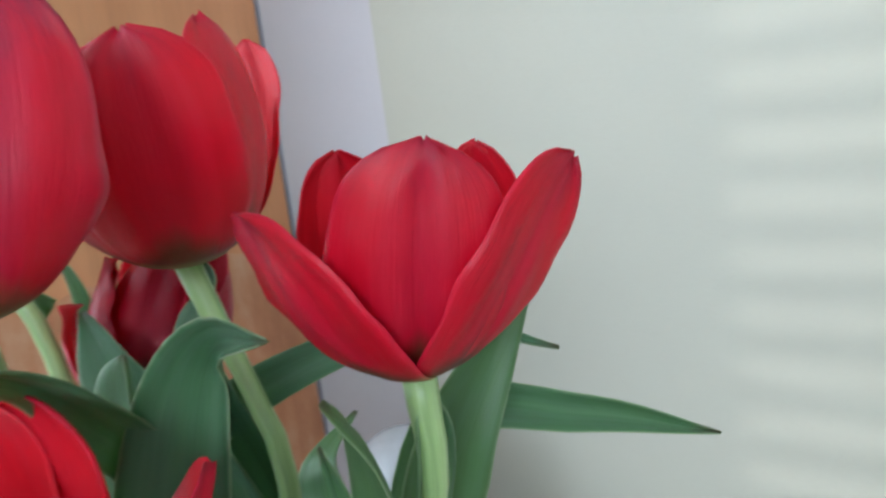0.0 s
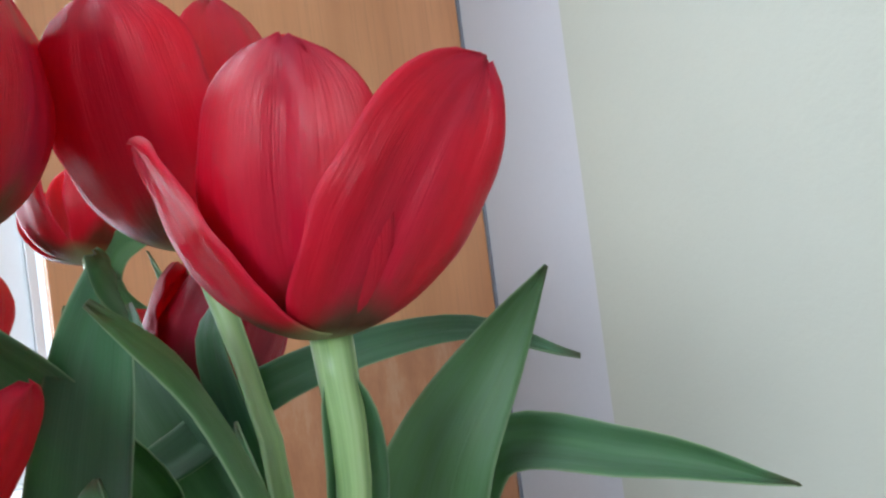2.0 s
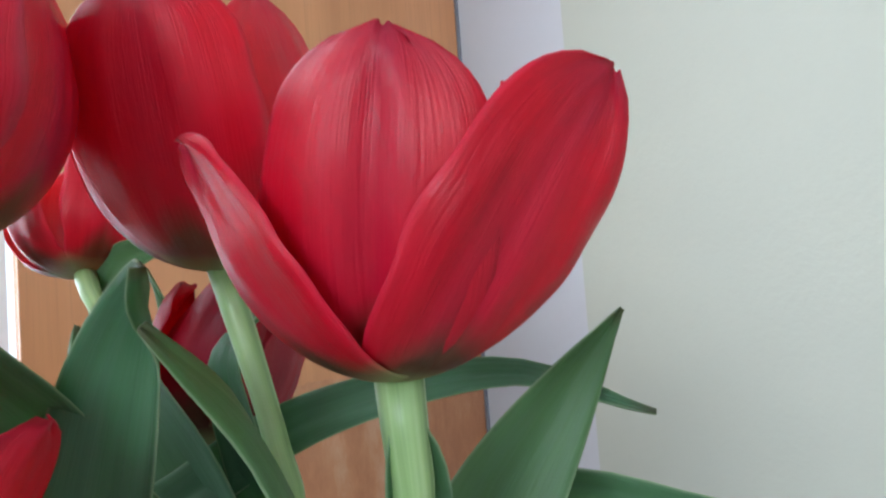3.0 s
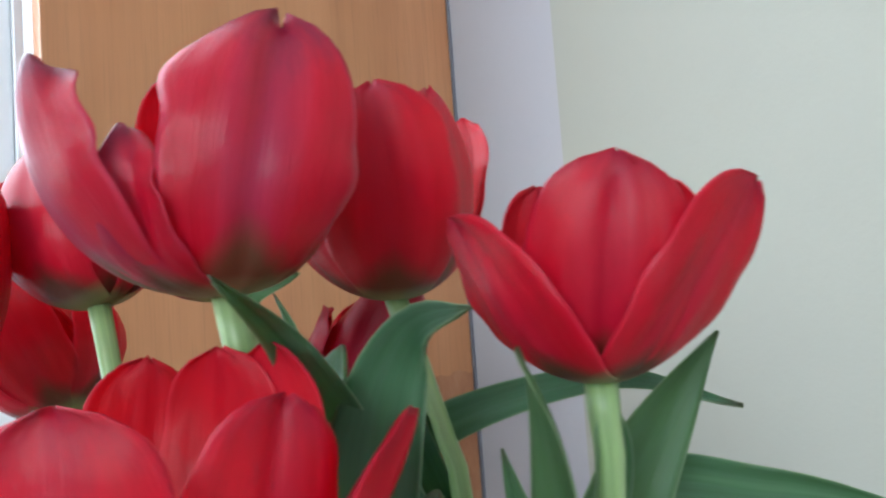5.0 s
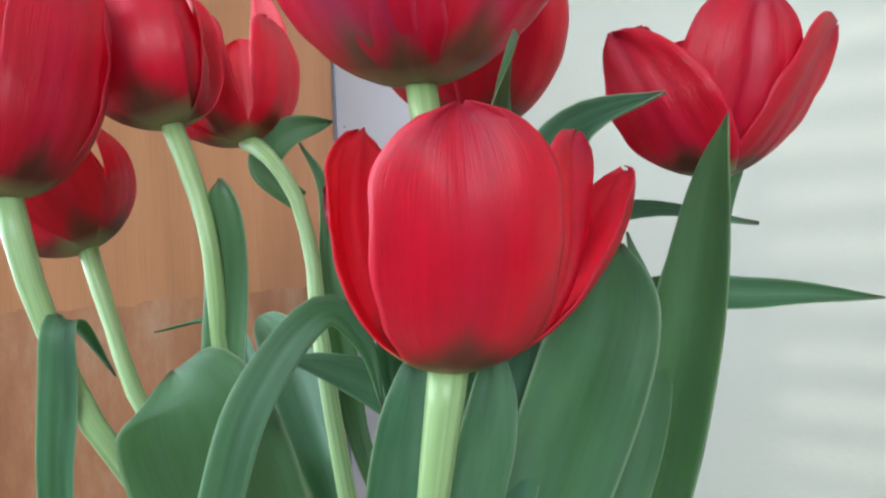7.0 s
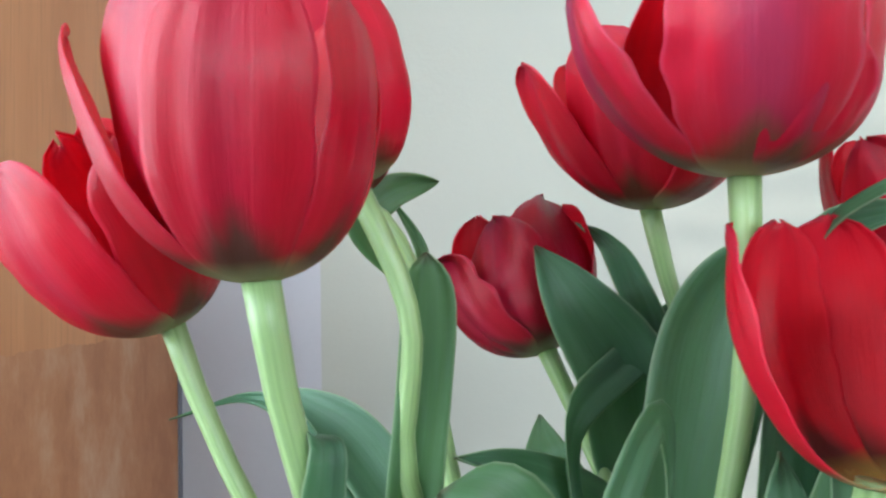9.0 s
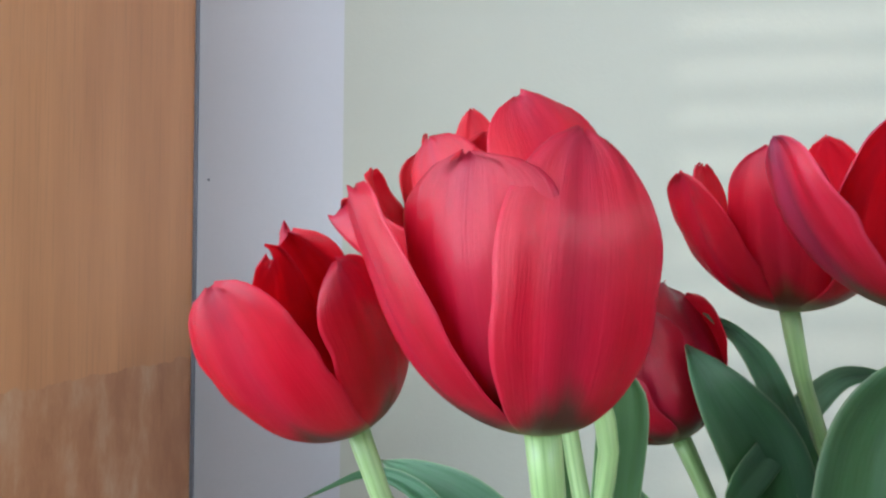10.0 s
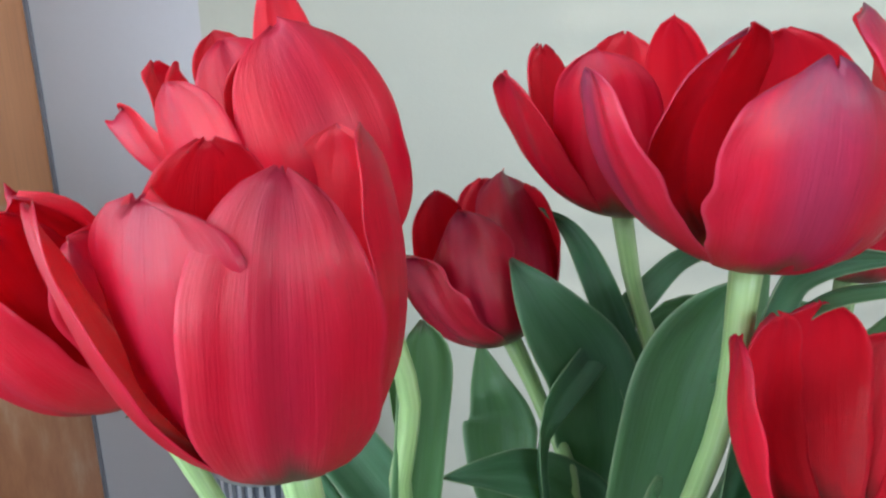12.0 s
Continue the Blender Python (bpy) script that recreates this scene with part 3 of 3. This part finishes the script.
# the large wrinkled tulip
f = tulip("large faded red tulip with wrinkled bruised petals", (-0.0865, 0.2074, 0.0238), (-0.02, -0.03, 1), [(-0.0831, 0.2163, -0.0334), (-0.0881, 0.2361, -0.1111), sink(0.0, -0.03), sink(0.01, 0.0, -0.38)], 0.0042, PETAL_WORN)
b = (-0.0865, 0.2074, 0.0238)
back = petal(f, b, (-0.0960, 0.2040, 0.0905), 118, 0.032, 0.0285, blunt=3.4, crease=0.003, ruffle=1.4, notch=0.003)
petal(f, b, (-0.0700, 0.2240, 0.0890), 42, 0.032, 0.0240)
petal(f, b, (-0.1342, 0.2205, 0.0795), 176, 0.031, 0.0190, blunt=2.0)
petal(f, b, (-0.0832, 0.1745, 0.0640), -84, 0.033, 0.0145, ruffle=2.4, blunt=3.0)
petal(f, b, (-0.0604, 0.2060, 0.0938), -34, 0.039, 0.0250, blunt=3.4, ruffle=2.1, crease=0.002)
left = petal(f, b, (-0.1028, 0.1648, 0.0825), 252, 0.037, 0.0235, cup=0.85, blunt=2.8, curl=-0.005, ruffle=1.8)
leaf(f, [sink(0.02, -0.035, -0.20), (-0.0712, 0.2352, -0.0202), (-0.0653, 0.2138, 0.0011), (-0.0616, 0.1977, 0.0148), (-0.0505, 0.1708, 0.0265)], (0.6941, -0.7737, -0.0982), 0.0085, cup=0.35)
nick(f, back, (-0.0913, 0.2002, 0.0763), 0.0016, 0.0034)
nick(f, left, (-0.0881, 0.1644, 0.0601), 0.0008, 0.0050)

# tall slender tulip behind it
f = tulip("half open red tulip with upright pointed petals", (-0.0872, 0.2835, 0.0200), (0.02, 0.0, 1), [(-0.0793, 0.2866, -0.0078), (-0.0730, 0.2870, -0.0264), (-0.0665, 0.2868, -0.0540), (-0.0720, 0.2850, -0.1303), sink(0.02, 0.02), sink(0.0, 0.02, -0.38)], 0.0036)
b = (-0.0872, 0.2835, 0.0200)
petal(f, b, (-0.0727, 0.3155, 0.0873), 70, 0.028, 0.0185)
petal(f, b, (-0.1110, 0.3110, 0.0830), 132, 0.027, 0.0190)
petal(f, b, (-0.0684, 0.2860, 0.0930), 10, 0.030, 0.0215)
petal(f, b, (-0.1372, 0.2795, 0.0752), 187, 0.029, 0.0185, blunt=2.2)
petal(f, b, (-0.1130, 0.2560, 0.0830), 235, 0.030, 0.0195)
petal(f, b, (-0.0637, 0.2472, 0.0860), -52, 0.034, 0.0240, blunt=3.0)
leaf(f, [sink(0.03, -0.02, -0.20), (-0.070, 0.228, -0.085), (-0.064, 0.230, -0.045), (-0.0555, 0.2334, -0.0075), (-0.0430, 0.2320, 0.0110), (-0.0162, 0.2157, 0.0163)], (0.4607, -0.9216, 0.2021), 0.0165, cup=0.25)
leaf(f, [sink(0.0, 0.02, -0.20), (-0.0905, 0.2927, -0.0732), (-0.0999, 0.2827, -0.0425), (-0.1182, 0.2785, -0.0160), (-0.1326, 0.2829, 0.0066)], (-0.0769, -0.9991, 0.0765), 0.0210, cup=0.2, tip=2.0)
leaf(f, [sink(0.02, 0.0, -0.20), (-0.0869, 0.2402, -0.0508), (-0.0816, 0.2393, -0.0249), (-0.0748, 0.2364, -0.0052), (-0.0701, 0.2333, 0.0079)], (-0.4550, -0.8989, 0.1870), 0.0190, cup=0.2, tip=2.0)
leaf(f, [sink(0.02, 0.04, -0.20), (-0.0727, 0.2874, -0.0606), (-0.0941, 0.2881, -0.0080), (-0.0983, 0.3065, 0.0084), (-0.1085, 0.3154, 0.0172)], (-0.1743, -0.9329, 0.5994), 0.0085, cup=0.2)

# drooping dark tulip at the back
f = tulip("small dark red drooping tulip behind a broad leaf", (-0.1244, 0.3028, -0.0360), (-0.38, 0.35, 1), [(-0.1117, 0.2982, -0.0669), (-0.0999, 0.2892, -0.1108), sink(0.01, 0.03), sink(0.01, 0.03, -0.38)], 0.0036, PETAL_DARK)
b = (-0.1244, 0.3028, -0.0360)
petal(f, b, (-0.1250, 0.3420, 0.0260), 60, 0.027, 0.0200)
petal(f, b, (-0.1480, 0.3400, 0.0220), 120, 0.027, 0.0200)
petal(f, b, (-0.1110, 0.3260, 0.0250), 10, 0.027, 0.0200)
petal(f, b, (-0.1180, 0.3330, 0.0290), -60, 0.028, 0.0215, ruffle=2.0, blunt=3.4)
petal(f, b, (-0.1440, 0.3130, 0.0180), 240, 0.027, 0.0205, ruffle=2.0, blunt=3.4)
petal(f, b, (-0.1673, 0.3130, 0.0010), 200, 0.025, 0.0190, ruffle=2.0)
leaf(f, [sink(0.02, 0.06, -0.20), (-0.1086, 0.3641, -0.1187), (-0.1071, 0.3699, -0.1088), (-0.1102, 0.3776, -0.0928), (-0.1059, 0.4093, -0.0828)], (-0.2619, -0.9501, 0.1969), 0.0210, cup=0.2)
leaf(f, [sink(0.0, 0.04, -0.20), (-0.1023, 0.2865, -0.1029), (-0.1270, 0.2756, -0.0831), (-0.1481, 0.2649, -0.0721), (-0.1667, 0.2593, -0.0671)], (0.0477, -1.0087, 0.6858), 0.0130, cup=0.2)

# the low front tulip
f = tulip("bright red tulip low in front of the bunch", (-0.0715, 0.1735, -0.0560), (0.05, 0.0, 1), [(-0.0790, 0.1789, -0.0921), (-0.0917, 0.2021, -0.1405), sink(0.01, -0.04), sink(0.02, 0.01, -0.38)], 0.0046)
b = (-0.0715, 0.1735, -0.0560)
petal(f, b, (-0.0664, 0.2000, 0.0118), 80, 0.029, 0.0225, blunt=3.0)
petal(f, b, (-0.0815, 0.1985, 0.0105), 112, 0.026, 0.0180)
petal(f, b, (-0.0278, 0.2066, -0.0052), 34, 0.027, 0.0185, blunt=3.0)
petal(f, b, (-0.0378, 0.1780, 0.0020), -12, 0.029, 0.0190)
petal(f, b, (-0.0994, 0.1908, 0.0092), 160, 0.026, 0.0165, cup=0.95)
petal(f, b, (-0.0566, 0.1404, 0.0045), -63, 0.031, 0.0224, blunt=3.6, crease=0.0008)
for spot in ((-0.0704, 0.1526, -0.0382), (-0.0549, 0.1568, -0.0448)):
    bm = bmesh.new()
    bmesh.ops.create_uvsphere(bm, u_segments=8, v_segments=6, radius=0.00055, matrix=Matrix.Translation(spot) @ Matrix.Diagonal((0.7, 0.7, 1.3, 1)))
    part("speck", bm, SPECK, f["thing"], "tiny pale speck on the petal")
leaf(f, [sink(0.01, -0.04, -0.20), (-0.0549, 0.2297, -0.1042), (-0.0422, 0.2238, -0.0711), (-0.0335, 0.2218, -0.0441), (-0.0303, 0.2178, -0.0261)], (-0.0536, -1.0753, 0.0280), 0.0190, cup=0.3, tip=3.5)
leaf(f, [sink(0.0, -0.04, -0.22), (-0.0938, 0.1953, -0.0970), (-0.0890, 0.1918, -0.0797), (-0.0863, 0.1908, -0.0668), (-0.0856, 0.1933, -0.0516)], (0.3285, -0.9435, 0.1092), 0.0110, cup=0.2, tip=3.0)
leaf(f, [sink(0.02, -0.04, -0.22), (-0.0726, 0.1973, -0.0962), (-0.0684, 0.1968, -0.0802), (-0.0664, 0.1976, -0.0678), (-0.0656, 0.2001, -0.0526)], (0.5175, -0.8787, 0.0999), 0.0090, cup=0.2, tip=3.0)

# closed tulip with an olive foot
f = tulip("closed red tulip with dark olive foot", (-0.1993, 0.2424, 0.0257), (-0.20, 0.0, 1), [(-0.1864, 0.2385, -0.0020), (-0.1816, 0.2382, -0.0231), (-0.1832, 0.2430, -0.0447), (-0.1835, 0.2465, -0.0700), (-0.1650, 0.2520, -0.1303), sink(-0.03, 0.0), sink(0.0, 0.0, -0.38)], 0.0038)
b = (-0.1993, 0.2424, 0.0257)
petal(f, b, (-0.2175, 0.2690, 0.0871), 102, 0.028, 0.0185)
petal(f, b, (-0.2095, 0.2600, 0.0865), 58, 0.016, 0.0170)
petal(f, b, (-0.2422, 0.2537, 0.0822), 167, 0.030, 0.0180)
petal(f, b, (-0.2055, 0.2430, 0.0878), -10, 0.017, 0.0178)
petal(f, b, (-0.2433, 0.2340, 0.0785), 212, 0.029, 0.0190)
petal(f, b, (-0.2150, 0.2308, 0.0925), -78, 0.031, 0.0225, blunt=3.2)
leaf(f, [sink(-0.03, 0.0, -0.20), (-0.1822, 0.2461, -0.0798), (-0.1787, 0.2437, -0.0469), (-0.1764, 0.2414, -0.0186), (-0.1767, 0.2381, 0.0038)], (0.0262, -0.9996, -0.0138), 0.0100, cup=0.35, tip=9.0)

# leaning tulip, lowest at the back
f = tulip("red tulip leaning outward from the bunch", (-0.2635, 0.2678, -0.0205), (-0.45, -0.1, 1), [(-0.2516, 0.2655, -0.0519), (-0.2301, 0.2588, -0.0910), (-0.1864, 0.2569, -0.1398), sink(-0.035, 0.01), sink(-0.01, 0.01, -0.38)], 0.0038)
b = (-0.2635, 0.2678, -0.0205)
petal(f, b, (-0.2931, 0.2460, 0.0410), 120, 0.026, 0.0150, ruffle=2.2)
petal(f, b, (-0.2640, 0.2830, 0.0340), 20, 0.026, 0.0190)
petal(f, b, (-0.3080, 0.2760, 0.0280), 162, 0.027, 0.0190)
petal(f, b, (-0.2880, 0.2500, 0.0502), 62, 0.024, 0.0180, ruffle=2.4, notch=0.003)
petal(f, b, (-0.2720, 0.2340, 0.0400), -42, 0.027, 0.0190)
petal(f, b, (-0.3105, 0.2400, 0.0310), 232, 0.030, 0.0240, blunt=3.4)
leaf(f, [sink(-0.04, 0.04, -0.20), (-0.1800, 0.3150, -0.1080), (-0.2060, 0.3400, -0.0780), (-0.2290, 0.3620, -0.0660), (-0.2477, 0.3826, -0.0615)], (-0.10, -0.75, 0.65), 0.0160, cup=0.45, tip=1.6, label="broad leaf with a dry curled end")
leaf(f, [sink(-0.04, 0.02, -0.20), (-0.2164, 0.3235, -0.0876), (-0.2322, 0.3352, -0.0657), (-0.2544, 0.3522, -0.0602), (-0.2844, 0.3366, -0.0656)], (-0.2709, -0.9073, 0.5945), 0.0060, cup=0.3)

# the large glossy tulip nearest to the window
f = tulip("large glossy crimson tulip half open", (-0.2200, 0.1836, -0.0038), (-0.06, 0.03, 1), [(-0.2136, 0.1899, -0.0428), (-0.1987, 0.2025, -0.0915), (-0.1610, 0.2287, -0.1498), sink(-0.025, -0.015), sink(-0.01, 0.0, -0.38)], 0.0042, PETAL_GLOSSY)
b = (-0.2200, 0.1836, -0.0038)
petal(f, b, (-0.2330, 0.1990, 0.0685), 125, 0.028, 0.0200)
petal(f, b, (-0.2040, 0.2080, 0.0690), 55, 0.028, 0.0175)
petal(f, b, (-0.2692, 0.1919, 0.0579), 192, 0.029, 0.0200, blunt=2.6)
petal(f, b, (-0.2430, 0.1640, 0.0645), 226, 0.025, 0.0235, blunt=5.5, ruffle=1.6)
petal(f, b, (-0.2010, 0.1940, 0.0705), -18, 0.028, 0.0180)
petal(f, b, (-0.2190, 0.1571, 0.0685), -94, 0.033, 0.0195, blunt=2.4, neck=0.22)
leaf(f, [sink(-0.03, -0.02, -0.20), (-0.2130, 0.1914, -0.0997), (-0.2078, 0.1882, -0.0689), (-0.2049, 0.1873, -0.0450), (-0.2121, 0.2049, -0.0489), (-0.2075, 0.2148, -0.0664)], (0.4230, -0.9111, 0.1046), 0.0068, cup=0.2)
leaf(f, [sink(-0.04, -0.02, -0.20), (-0.1656, 0.2202, -0.1140), (-0.1649, 0.2080, -0.0909), (-0.1667, 0.2002, -0.0705), (-0.1761, 0.2044, -0.0622)], (0.3285, -0.9435, 0.1092), 0.0300, cup=0.25, tip=3.0)
leaf(f, [sink(0.0, -0.035, -0.20), (-0.1424, 0.1786, -0.0946), (-0.1337, 0.1851, -0.0651), (-0.1175, 0.1983, -0.0429), (-0.1095, 0.2115, -0.0558), (-0.1073, 0.2173, -0.0764)], (0.4313, -0.9063, 0.3043), 0.0068, cup=0.2, foot=0.9)

# the one half hidden behind the closed tulip
f = tulip("red tulip half hidden with curled leaf under the head", (-0.2060, 0.3080, 0.0270), (-0.2, 0.1, 1), [(-0.1911, 0.3019, 0.0190), (-0.1791, 0.3044, -0.0011), (-0.1730, 0.3060, -0.0321), (-0.1689, 0.3007, -0.0618), (-0.1538, 0.2921, -0.1397), sink(-0.02, 0.02), sink(0.0, 0.02, -0.38)], 0.0038)
b = (-0.2060, 0.3080, 0.0270)
petal(f, b, (-0.2116, 0.3331, 0.1084), 70, 0.026, 0.0150, blunt=2.0)
petal(f, b, (-0.2343, 0.3511, 0.0902), 110, 0.027, 0.0170)
petal(f, b, (-0.2568, 0.3320, 0.0785), 155, 0.028, 0.0170, ruffle=2.0)
petal(f, b, (-0.1994, 0.3200, 0.0880), -10, 0.027, 0.0175)
petal(f, b, (-0.2724, 0.3308, 0.0600), 195, 0.028, 0.0180, ruffle=2.5)
petal(f, b, (-0.2300, 0.3000, 0.0880), -95, 0.028, 0.0180)
leaf(f, [(-0.1848, 0.3180, -0.0010), (-0.1950, 0.3126, 0.0096), (-0.1980, 0.3103, 0.0197), (-0.1867, 0.3125, 0.0309), (-0.1666, 0.3203, 0.0356)], (0.2260, -0.9942, -0.0199), 0.0085, cup=0.2, foot=0.7, tip=2.5)
leaf(f, [sink(0.0, 0.03, -0.20), (-0.1674, 0.3246, -0.0827), (-0.1725, 0.3238, -0.0354), (-0.1739, 0.3232, 0.0039), (-0.1862, 0.3225, 0.0278)], (0.5258, -0.9863, -0.0290), 0.0070, cup=0.3)
